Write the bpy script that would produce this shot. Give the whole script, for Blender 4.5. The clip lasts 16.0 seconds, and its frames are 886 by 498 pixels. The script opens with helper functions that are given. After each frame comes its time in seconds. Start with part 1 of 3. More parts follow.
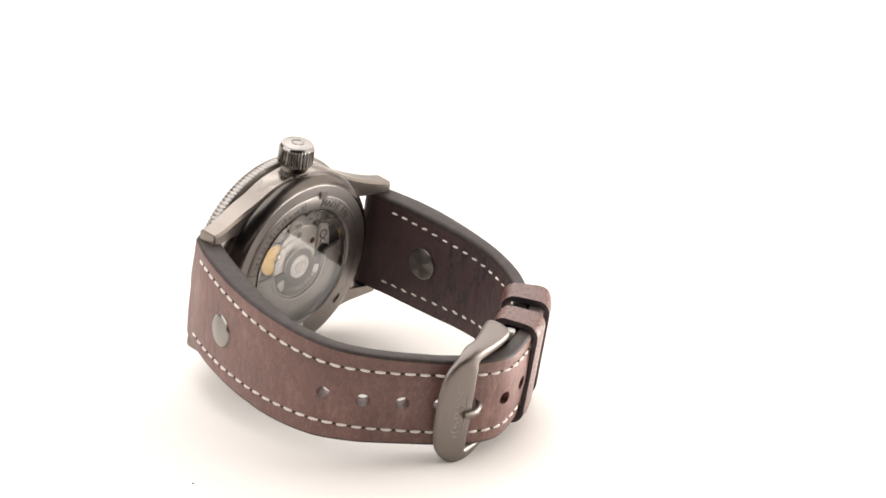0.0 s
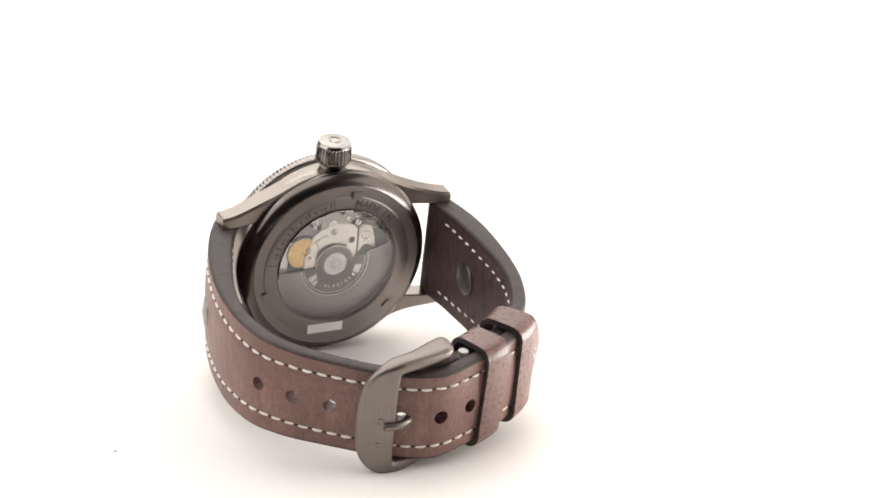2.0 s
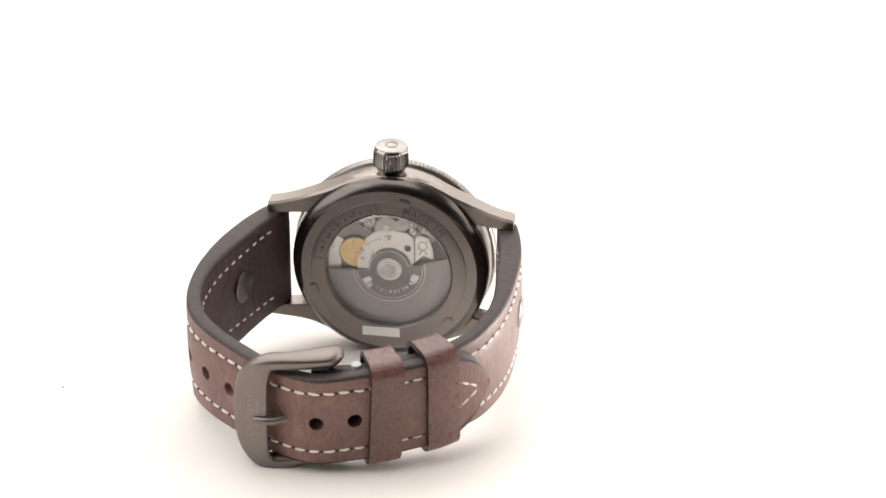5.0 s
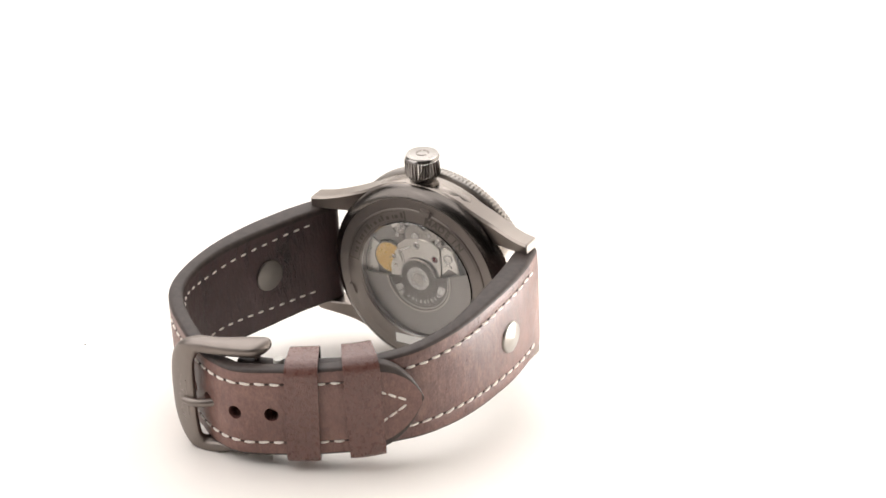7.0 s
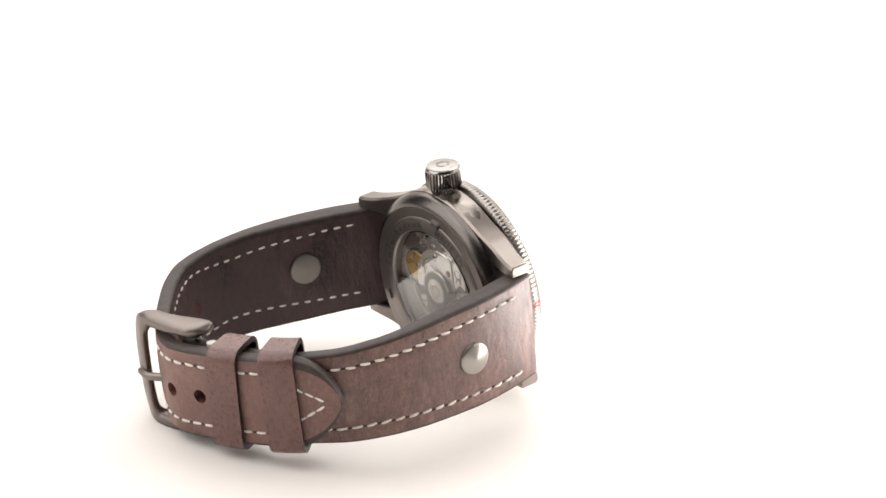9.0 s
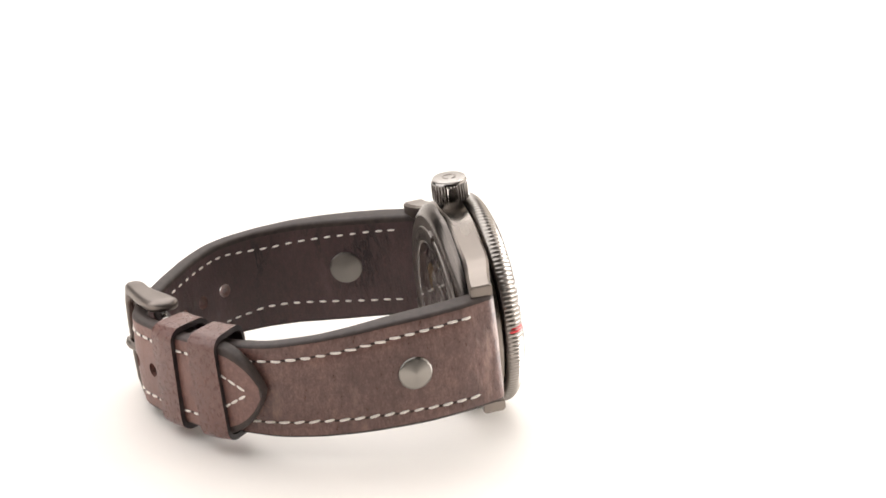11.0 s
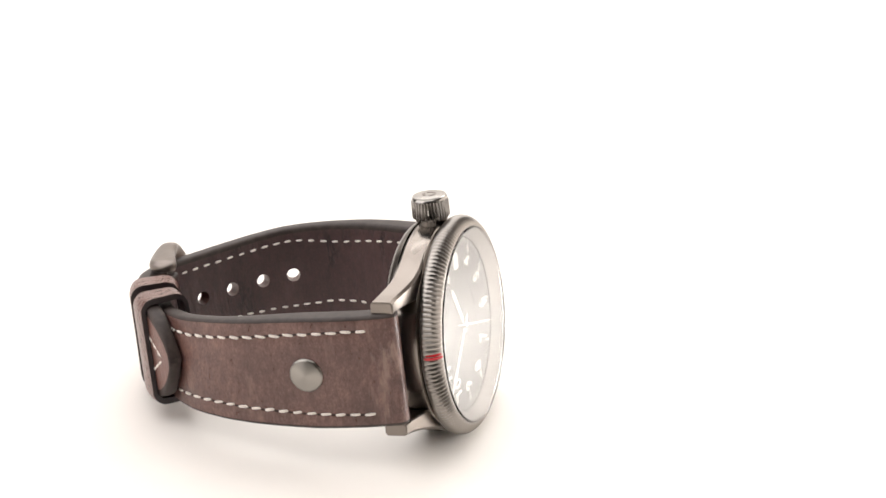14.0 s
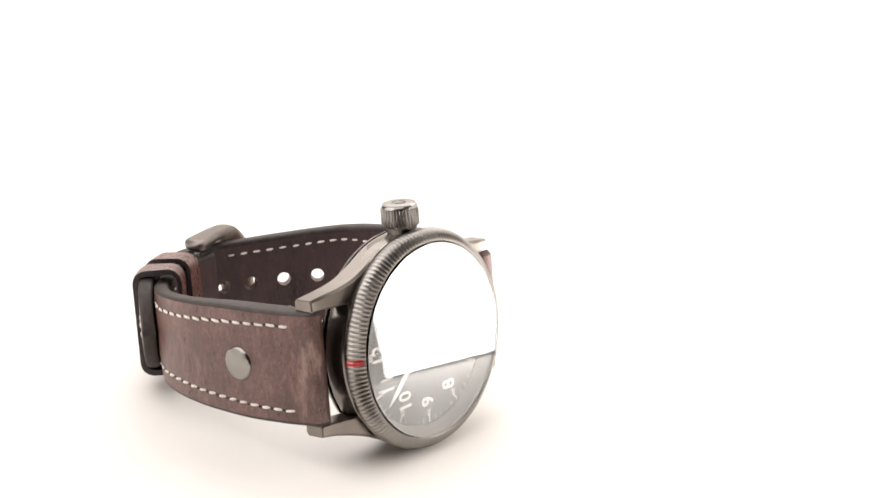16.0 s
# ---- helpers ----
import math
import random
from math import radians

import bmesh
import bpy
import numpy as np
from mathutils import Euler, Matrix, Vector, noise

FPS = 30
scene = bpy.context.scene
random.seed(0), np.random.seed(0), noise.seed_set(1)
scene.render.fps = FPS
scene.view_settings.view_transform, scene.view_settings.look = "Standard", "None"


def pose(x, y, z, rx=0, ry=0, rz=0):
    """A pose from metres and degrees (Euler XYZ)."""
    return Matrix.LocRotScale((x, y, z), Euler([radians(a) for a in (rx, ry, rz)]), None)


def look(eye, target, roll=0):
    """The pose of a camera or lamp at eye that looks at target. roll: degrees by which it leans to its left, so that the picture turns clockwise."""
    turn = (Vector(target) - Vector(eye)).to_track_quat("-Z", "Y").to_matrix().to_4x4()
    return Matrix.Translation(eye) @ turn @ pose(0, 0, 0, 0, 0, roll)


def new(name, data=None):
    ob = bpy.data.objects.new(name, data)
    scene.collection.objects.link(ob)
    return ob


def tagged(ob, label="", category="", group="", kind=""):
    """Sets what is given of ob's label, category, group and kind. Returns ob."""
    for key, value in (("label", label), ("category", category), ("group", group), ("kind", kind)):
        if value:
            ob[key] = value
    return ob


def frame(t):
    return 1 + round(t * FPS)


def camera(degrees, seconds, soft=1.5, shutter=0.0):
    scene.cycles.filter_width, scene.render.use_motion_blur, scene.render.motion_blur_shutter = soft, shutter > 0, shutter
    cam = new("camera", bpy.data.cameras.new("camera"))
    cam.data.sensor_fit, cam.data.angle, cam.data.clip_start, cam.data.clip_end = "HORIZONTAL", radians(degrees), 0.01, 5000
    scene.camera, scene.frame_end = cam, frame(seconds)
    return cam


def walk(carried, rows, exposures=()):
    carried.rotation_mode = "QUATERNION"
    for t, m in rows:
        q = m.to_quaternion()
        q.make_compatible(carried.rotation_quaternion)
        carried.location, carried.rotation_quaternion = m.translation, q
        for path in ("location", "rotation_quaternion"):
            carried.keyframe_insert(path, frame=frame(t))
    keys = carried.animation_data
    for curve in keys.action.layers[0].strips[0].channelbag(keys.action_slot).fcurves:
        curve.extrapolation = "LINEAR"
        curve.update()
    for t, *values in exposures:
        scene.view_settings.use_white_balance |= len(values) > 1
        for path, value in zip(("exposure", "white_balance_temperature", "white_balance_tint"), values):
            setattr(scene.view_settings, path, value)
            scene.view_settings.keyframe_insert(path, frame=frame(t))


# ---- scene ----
# A pilot's wristwatch lying on its side on a white turntable, lit by softboxes.
# Camera: fixed, on a stand, looking down at the watch.
GROUND = 6.4                      # height of the watch's turning point above the table, mm
EYE = (0.0, -0.487, 0.2034 + GROUND / 1000)
AIM = (0.0392, 0.93875, -0.34237)
cam = camera(19.77, 16.0, soft=1.6)
eye_pose = look(EYE, [EYE[i] + AIM[i] for i in range(3)], 2.4)
walk(cam, [(0.0, eye_pose), (16.0, eye_pose)])

# ---- light ----
world = bpy.data.worlds.new("studio")
scene.world = world
world.use_nodes = True
world.node_tree.nodes["Background"].inputs[0].default_value = (1.0, 0.985, 0.96, 1)
world.node_tree.nodes["Background"].inputs[1].default_value = 0.12
scene.view_settings.exposure = -0.57


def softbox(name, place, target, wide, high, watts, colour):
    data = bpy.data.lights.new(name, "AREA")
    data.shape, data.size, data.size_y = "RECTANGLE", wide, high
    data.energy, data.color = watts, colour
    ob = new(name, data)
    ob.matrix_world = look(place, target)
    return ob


softbox("overhead_softbox", (-0.24, 0.05, 0.80), (-0.18, 0.05, 0), 1.1, 0.9, 10.0, (1.0, 0.975, 0.962))
softbox("rear_softbox", (0.05, 0.62, 0.62), (0.05, 0.22, 0.0), 1.2, 0.5, 6.7, (1.0, 0.978, 0.967))
# Unseen fill added from the left to lift the dark sides and shadows.
softbox("left_fill_lamp", (-0.46, -0.10, 0.30), (0, 0, 0.02), 0.6, 0.42, 2.8, (1.0, 0.97, 0.955))
# Warm fill added on the right, brightening right-facing leather and case metal.
softbox("right_fill_lamp", (0.56, 0.12, 0.29), (0, 0, 0.02), 0.9, 0.45, 3.5, (1.0, 0.915, 0.83))
# Panel added just out of view to put the white reflection in the crystal.
softbox("crystal_glare_panel", (0.1117, 0.0049, 0.0208), (0.1117 - 0.0977, 0.0049 + 0.02127, 0.0208), 0.075, 0.040, 0.16, (1.0, 0.985, 0.97))


# ---- materials ----
def material(name):
    m = bpy.data.materials.new(name)
    m.use_nodes = True
    return m, m.node_tree, m.node_tree.nodes["Principled BSDF"]


def node(tree, kind, **values):
    n = tree.nodes.new(kind)
    for key, value in values.items():
        n.inputs[key].default_value = value
    return n


def noise_tex(tree, scale, detail=4.0, rough=0.6, stretch=(1, 1, 1)):
    co = tree.nodes.new("ShaderNodeTexCoord")
    mp = tree.nodes.new("ShaderNodeMapping")
    mp.inputs["Scale"].default_value = stretch
    tree.links.new(co.outputs["Object"], mp.inputs["Vector"])
    n = node(tree, "ShaderNodeTexNoise", Scale=scale, Detail=detail, Roughness=rough)
    tree.links.new(mp.outputs[0], n.inputs["Vector"])
    return n


def ramp(tree, source, stops):
    r = tree.nodes.new("ShaderNodeValToRGB")
    els = r.color_ramp.elements
    while len(els) < len(stops):
        els.new(0.5)
    for e, (at, c) in zip(els, stops):
        e.position, e.color = at, (*c, 1) if len(c) == 3 else c
    tree.links.new(source, r.inputs[0])
    return r


def bump(tree, bsdf, source, strength, distance):
    b = node(tree, "ShaderNodeBump", Strength=strength, Distance=distance)
    tree.links.new(source, b.inputs["Height"])
    prev = bsdf.inputs["Normal"].links
    if prev:
        tree.links.new(prev[0].from_socket, b.inputs["Normal"])
    tree.links.new(b.outputs[0], bsdf.inputs["Normal"])


def leather(name, dark, mid, light, rough=0.5, creases=0.4, streak=0.3, pores=2600, wrinkles=0.0, scuffed=None):
    """Waxed leather: cloudy tone, fine grain drawn out across the strap, pores and creases."""
    m, t, b = material(name)
    big = noise_tex(t, 85, 5, 0.65, (1, 1, 0.9))
    fine = noise_tex(t, 1100, 6, 0.75, (1, 1, streak))
    speck = noise_tex(t, 2600, 4, 0.7, (1, 1, 0.7))
    mix = t.nodes.new("ShaderNodeMix")
    mix.data_type = "FLOAT"
    mix.inputs[0].default_value = 0.5
    t.links.new(big.outputs[0], mix.inputs[2])
    t.links.new(fine.outputs[0], mix.inputs[3])
    mix2 = t.nodes.new("ShaderNodeMix")
    mix2.data_type = "FLOAT"
    mix2.inputs[0].default_value = 0.3
    t.links.new(mix.outputs[0], mix2.inputs[2])
    t.links.new(speck.outputs[0], mix2.inputs[3])
    col = ramp(t, mix2.outputs[0], [(0.36, dark), (0.5, mid), (0.64, light)])
    # pale scuffs where the wax has worn
    scuff = noise_tex(t, 210, 6, 0.7, (1, 1, 0.35))
    where = ramp(t, scuff.outputs[0], [(0.56, (0, 0, 0)), (0.74, (0.5, 0.5, 0.5))])
    worn = t.nodes.new("ShaderNodeMix")
    worn.data_type = "RGBA"
    t.links.new(where.outputs[0], worn.inputs[0])
    t.links.new(col.outputs[0], worn.inputs[6])
    worn.inputs[7].default_value = (min(1, light[0] * 1.35), min(1, light[1] * 1.45), min(1, light[2] * 1.45), 1)
    last = worn.outputs[2]
    # creases where the lining has been bent: bumped, their shade also put into colour
    if wrinkles:
        lines = noise_tex(t, 300, 5, 0.62, (1, 1, 0.3))
        fold_at = ramp(t, lines.outputs[0], [(0.455, (0, 0, 0)), (0.495, (wrinkles,) * 3), (0.51, (wrinkles,) * 3), (0.55, (0, 0, 0))])
        patch = noise_tex(t, 60, 3, 0.5)
        near = ramp(t, patch.outputs[0], [(0.5, (0, 0, 0)), (0.66, (1, 1, 1))])
        both = t.nodes.new("ShaderNodeMath")
        both.operation = "MULTIPLY"
        t.links.new(fold_at.outputs[0], both.inputs[0])
        t.links.new(near.outputs[0], both.inputs[1])
        fold_shade = t.nodes.new("ShaderNodeMix")
        fold_shade.data_type = "RGBA"
        t.links.new(both.outputs[0], fold_shade.inputs[0])
        t.links.new(last, fold_shade.inputs[6])
        fold_shade.inputs[7].default_value = (dark[0] * 0.3, dark[1] * 0.3, dark[2] * 0.35, 1)
        last = fold_shade.outputs[2]
        sink = t.nodes.new("ShaderNodeMath")
        sink.operation = "SUBTRACT"
        sink.inputs[0].default_value = 1.0
        t.links.new(both.outputs[0], sink.inputs[1])
        bump(t, b, sink.outputs[0], 0.6, 0.0004)
    # rubbed pale streaks towards the lug end
    if scuffed:
        co = t.nodes.new("ShaderNodeTexCoord")
        split = t.nodes.new("ShaderNodeSeparateXYZ")
        t.links.new(co.outputs["Object"], split.inputs[0])
        zone = node(t, "ShaderNodeMapRange", **{"From Min": scuffed[0], "From Max": scuffed[1], "To Min": 0.0, "To Max": 1.0})
        t.links.new(split.outputs["Y"], zone.inputs["Value"])
        rubs = noise_tex(t, 420, 5, 0.7, (1, 1, 0.3))
        rub_at = ramp(t, rubs.outputs[0], [(0.53, (0, 0, 0)), (0.66, (0.75, 0.75, 0.75))])
        rubbed = t.nodes.new("ShaderNodeMath")
        rubbed.operation = "MULTIPLY"
        t.links.new(zone.outputs[0], rubbed.inputs[0])
        t.links.new(rub_at.outputs[0], rubbed.inputs[1])
        pale = t.nodes.new("ShaderNodeMix")
        pale.data_type = "RGBA"
        t.links.new(rubbed.outputs[0], pale.inputs[0])
        t.links.new(last, pale.inputs[6])
        pale.inputs[7].default_value = (0.33, 0.22, 0.185, 1)
        last = pale.outputs[2]
    t.links.new(last, b.inputs["Base Color"])
    rg = ramp(t, fine.outputs[0], [(0.3, (rough - 0.12,) * 3), (0.7, (rough + 0.12,) * 3)])
    t.links.new(rg.outputs[0], b.inputs["Roughness"])
    b.inputs["Specular IOR Level"].default_value = 0.6
    fold = noise_tex(t, 480, 4, 0.6, (1, 1, streak))
    bump(t, b, fold.outputs[0], creases, 0.0006)
    vor = t.nodes.new("ShaderNodeTexVoronoi")
    vor.feature = "DISTANCE_TO_EDGE"
    vor.inputs["Scale"].default_value = pores
    co = t.nodes.new("ShaderNodeTexCoord")
    t.links.new(co.outputs["Object"], vor.inputs["Vector"])
    bump(t, b, vor.outputs["Distance"], 0.22, 0.0003)
    return m


def metal(name, colour, rough, stretch=(1, 1, 1), scale=900, strength=0.25, spread=0.08):
    m, t, b = material(name)
    b.inputs["Metallic"].default_value = 1.0
    g = noise_tex(t, scale, 4, 0.7, stretch)
    w = noise_tex(t, 90, 4, 0.6)
    col = ramp(t, w.outputs[0], [(0.3, tuple(c * 0.94 for c in colour)), (0.7, tuple(min(1, c * 1.05) for c in colour))])
    t.links.new(col.outputs[0], b.inputs["Base Color"])
    rg = ramp(t, g.outputs[0], [(0.25, (rough - spread,) * 3), (0.75, (rough + spread,) * 3)])
    t.links.new(rg.outputs[0], b.inputs["Roughness"])
    bump(t, b, g.outputs[0], strength, 0.00004)
    return m


def spun(m, amount=0.75):
    """Fine turning marks round the local y axis."""
    t = m.node_tree
    b = t.nodes["Principled BSDF"]
    tan = t.nodes.new("ShaderNodeTangent")
    tan.direction_type, tan.axis = "RADIAL", "Y"
    t.links.new(tan.outputs[0], b.inputs["Tangent"])
    b.inputs["Anisotropic"].default_value = amount
    b.inputs["Anisotropic Rotation"].default_value = 0.25
    return m


def plain(name, colour, rough=0.5, metallic=0.0, vary=0.06, scale=300):
    m, t, b = material(name)
    n = noise_tex(t, scale, 4, 0.6)
    col = ramp(t, n.outputs[0], [(0.3, tuple(c * (1 - vary) for c in colour)), (0.7, tuple(min(1, c * (1 + vary)) for c in colour))])
    t.links.new(col.outputs[0], b.inputs["Base Color"])
    b.inputs["Roughness"].default_value = rough
    b.inputs["Metallic"].default_value = metallic
    return m


def glass(name, ior=1.5):
    m, t, b = material(name)
    b.inputs["Base Color"].default_value = (1, 1, 1, 1)
    b.inputs["Roughness"].default_value = 0.0
    b.inputs["IOR"].default_value = ior
    b.inputs["Transmission Weight"].default_value = 1.0
    return m


LEATHER = leather("brown_leather", (0.096, 0.047, 0.039), (0.166, 0.081, 0.066), (0.255, 0.136, 0.111), 0.44, 0.45, 0.6)
LEATHER_GRAINED = leather("grained_brown_leather", (0.050, 0.025, 0.0215), (0.126, 0.063, 0.0525), (0.250, 0.135, 0.110), 0.36, 0.26, 0.5, 2400, 0.0, (0.0195, 0.026))
LINING = leather("dark_lining_leather", (0.036, 0.0175, 0.0178), (0.060, 0.0305, 0.0300), (0.090, 0.047, 0.045), 0.5, 0.7, 0.4, 2600, 0.8)
LOOP = leather("loop_leather", (0.098, 0.044, 0.035), (0.128, 0.058, 0.047), (0.178, 0.086, 0.069), 0.30, 0.3, 0.8, 2000)
EDGE = plain("painted_leather_edge", (0.042, 0.029, 0.025), 0.58, 0, 0.3, 700)
EDGE_DARK = plain("dark_leather_edge", (0.028, 0.020, 0.020), 0.45, 0, 0.2, 300)
THREAD = plain("cream_thread", (0.78, 0.72, 0.66), 0.8, 0, 0.1, 1500)
PIT = plain("needle_hole", (0.03, 0.018, 0.016), 0.8)
GUN = metal("brushed_gunmetal", (0.25, 0.218, 0.194), 0.30, (1, 0.3, 1), 4200, 0.012, 0.025)
CASE = metal("polished_case_metal", (0.25, 0.222, 0.198), 0.22, (1, 1, 1), 3600, 0.006, 0.03)
GUN_BACK = metal("dark_gunmetal_back", (0.27, 0.242, 0.223), 0.40, (1, 1, 1), 2600, 0.01, 0.02)
RIM = metal("polished_gunmetal", (0.135, 0.12, 0.11), 0.25, (1, 1, 1), 2600, 0.004, 0.02)
GUN_BEZEL = metal("gunmetal_bezel", (0.31, 0.286, 0.264), 0.30, (1, 1, 1), 2600, 0.01, 0.02)
BUCKLE = metal("satin_buckle_metal", (0.215, 0.186, 0.168), 0.40, (0.3, 0.3, 1), 3200, 0.03, 0.04)
RING = metal("satin_inner_ring", (0.24, 0.222, 0.205), 0.36, (1, 1, 1), 3600, 0.012, 0.02)
RIVET = spun(metal("rivet_steel", (0.31, 0.29, 0.266), 0.30, (1, 1, 1), 3600, 0.006, 0.02))
RIVET_BACK = spun(metal("rivet_back_steel", (0.215, 0.2, 0.184), 0.34, (1, 1, 1), 3600, 0.006, 0.02))
STEEL = metal("bright_steel", (0.60, 0.585, 0.56), 0.24, (1, 1, 1), 2600, 0.02, 0.04)
CROWN = metal("crown_steel", (0.34, 0.322, 0.305), 0.15, (1, 1, 1), 3600, 0.01, 0.02)
CAP = metal("satin_crown_top", (0.40, 0.375, 0.35), 0.42, (1, 1, 1), 2600, 0.02, 0.03)
BRIDGE = metal("movement_bridge", (0.80, 0.765, 0.715), 0.3, (1, 1, 1), 1600, 0.04, 0.05)
ROTOR = metal("rotor_steel", (0.52, 0.485, 0.45), 0.34, (1, 0.2, 1), 1600, 0.04, 0.05)
ROTOR_DARK = metal("rotor_weight", (0.30, 0.278, 0.258), 0.38, (1, 1, 1), 1600, 0.04, 0.05)
ROTOR_WEB = metal("rotor_web_metal", (0.175, 0.16, 0.148), 0.4, (1, 1, 1), 1600, 0.04, 0.05)
GOLD = metal("gilt_balance", (0.80, 0.56, 0.24), 0.30)
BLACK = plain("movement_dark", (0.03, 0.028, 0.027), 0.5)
PLATE = metal("movement_plate", (0.28, 0.258, 0.238), 0.36, (1, 1, 1), 1600, 0.04, 0.05)
DIAL = metal("grey_sunray_dial", (0.052, 0.049, 0.047), 0.5, (1, 1, 1), 400)
LUME = plain("cream_numerals", (0.60, 0.58, 0.53), 0.6, 0, 0.04)
RED = plain("red_enamel", (0.48, 0.012, 0.020), 0.3, 0, 0.06)
RUBY = plain("ruby_jewel", (0.12, 0.03, 0.04), 0.15)
PAPER_STICKER = plain("white_sticker", (0.80, 0.79, 0.76), 0.5, 0, 0.03)
MARK = metal("engraved_shadow", (0.17, 0.15, 0.138), 0.42, (1, 1, 1), 900, 0.02)
WORN_MARK = metal("worn_engraving", (0.30, 0.27, 0.245), 0.36, (1, 1, 1), 2600, 0.02)
GLASS = glass("sapphire_crystal", 1.68)
PAPER = plain("white_card", (0.875, 0.832, 0.785), 0.7, 0, 0.012, 40)
# unseen walls: dark behind the camera to deepen reflections, pale elsewhere for fill
UNSEEN_DARK_WALL = plain("unseen_dark_wall", (0.11, 0.102, 0.097), 0.8, 0, 0.1, 5)
ROOM = plain("unseen_pale_wall", (0.62, 0.61, 0.60), 0.8, 0, 0.1, 5)

MM = 0.001


# ---- mesh helpers ----
def part(name, bm, mat, parent, label="", smooth=True):
    """Links a bmesh, built in millimetres, as one mesh under parent."""
    me = bpy.data.meshes.new(name)
    bmesh.ops.scale(bm, vec=(MM, MM, MM), verts=bm.verts)
    bm.to_mesh(me)
    bm.free()
    for m in mat if isinstance(mat, (list, tuple)) else [mat]:
        me.materials.append(m)
    if smooth:
        me.polygons.foreach_set("use_smooth", [True] * len(me.polygons))
        me.set_sharp_from_angle(angle=radians(38))
    ob = new(name, me)
    ob.parent = parent
    if label:
        tagged(ob, label)
    return ob


def lathe(profile, n, centre=(0, 0), ripple=None, closed=True, span=(0, 360)):
    """Turns (radius, y) points about the y axis. ripple(i, k): a change of radius."""
    bm = bmesh.new()
    full = span[1] - span[0] >= 360
    rings = []
    for k in range(n if full else n + 1):
        a = radians(span[0] + (span[1] - span[0]) * k / n)
        ring = []
        for i, (r, y) in enumerate(profile):
            dr, dy = ripple(i, k) if ripple else (0, 0)
            rr = r + dr
            ring.append(bm.verts.new((centre[0] + rr * math.cos(a), y + dy, centre[1] + rr * math.sin(a))))
        rings.append(ring)
    m = len(profile)
    for k in range(n):
        a, b = rings[k], rings[(k + 1) % len(rings)]
        for i in range(m if closed else m - 1):
            j = (i + 1) % m
            bm.faces.new((a[i], a[j], b[j], b[i]))
    if not full and closed:
        bm.faces.new(rings[0])
        bm.faces.new(rings[-1][::-1])
    bmesh.ops.remove_doubles(bm, verts=bm.verts, dist=0.0004)
    bmesh.ops.recalc_face_normals(bm, faces=bm.faces)
    return bm


def prism(outline, y0, y1, bevel=0.0):
    """An outline of (x, z) points pulled from y0 to y1."""
    bm = bmesh.new()
    a = [bm.verts.new((x, y0, z)) for x, z in outline]
    b = [bm.verts.new((x, y1, z)) for x, z in outline]
    bm.faces.new(a)
    bm.faces.new(b[::-1])
    for i in range(len(a)):
        j = (i + 1) % len(a)
        bm.faces.new((a[i], b[i], b[j], a[j]))
    bmesh.ops.recalc_face_normals(bm, faces=bm.faces)
    if bevel:
        bmesh.ops.bevel(bm, geom=[e for e in bm.edges if e.is_manifold and e.calc_face_angle(0) > 0.6], offset=bevel, segments=2, affect="EDGES", clamp_overlap=True)
    return bm


def box(x0, x1, y0, y1, z0, z1, bevel=0.0):
    return prism([(x0, z0), (x1, z0), (x1, z1), (x0, z1)], y0, y1, bevel)


def tube(points, radius, n=10, taper=None):
    """A round bar along points."""
    bm = bmesh.new()
    pts = [Vector(p) for p in points]
    rings = []
    for i, p in enumerate(pts):
        d = (pts[min(i + 1, len(pts) - 1)] - pts[max(i - 1, 0)]).normalized()
        side = d.cross(Vector((0, 0, 1)))
        side = side.normalized() if side.length > 0.05 else Vector((1, 0, 0))
        upv = side.cross(d).normalized()
        r = radius * (taper(i / (len(pts) - 1)) if taper else 1)
        rings.append([bm.verts.new(p + r * (math.cos(a) * side + math.sin(a) * upv)) for a in [2 * math.pi * k / n for k in range(n)]])
    for a, b in zip(rings, rings[1:]):
        for k in range(n):
            bm.faces.new((a[k], a[(k + 1) % n], b[(k + 1) % n], b[k]))
    bm.faces.new(rings[0])
    bm.faces.new(rings[-1][::-1])
    bmesh.ops.recalc_face_normals(bm, faces=bm.faces)
    return bm


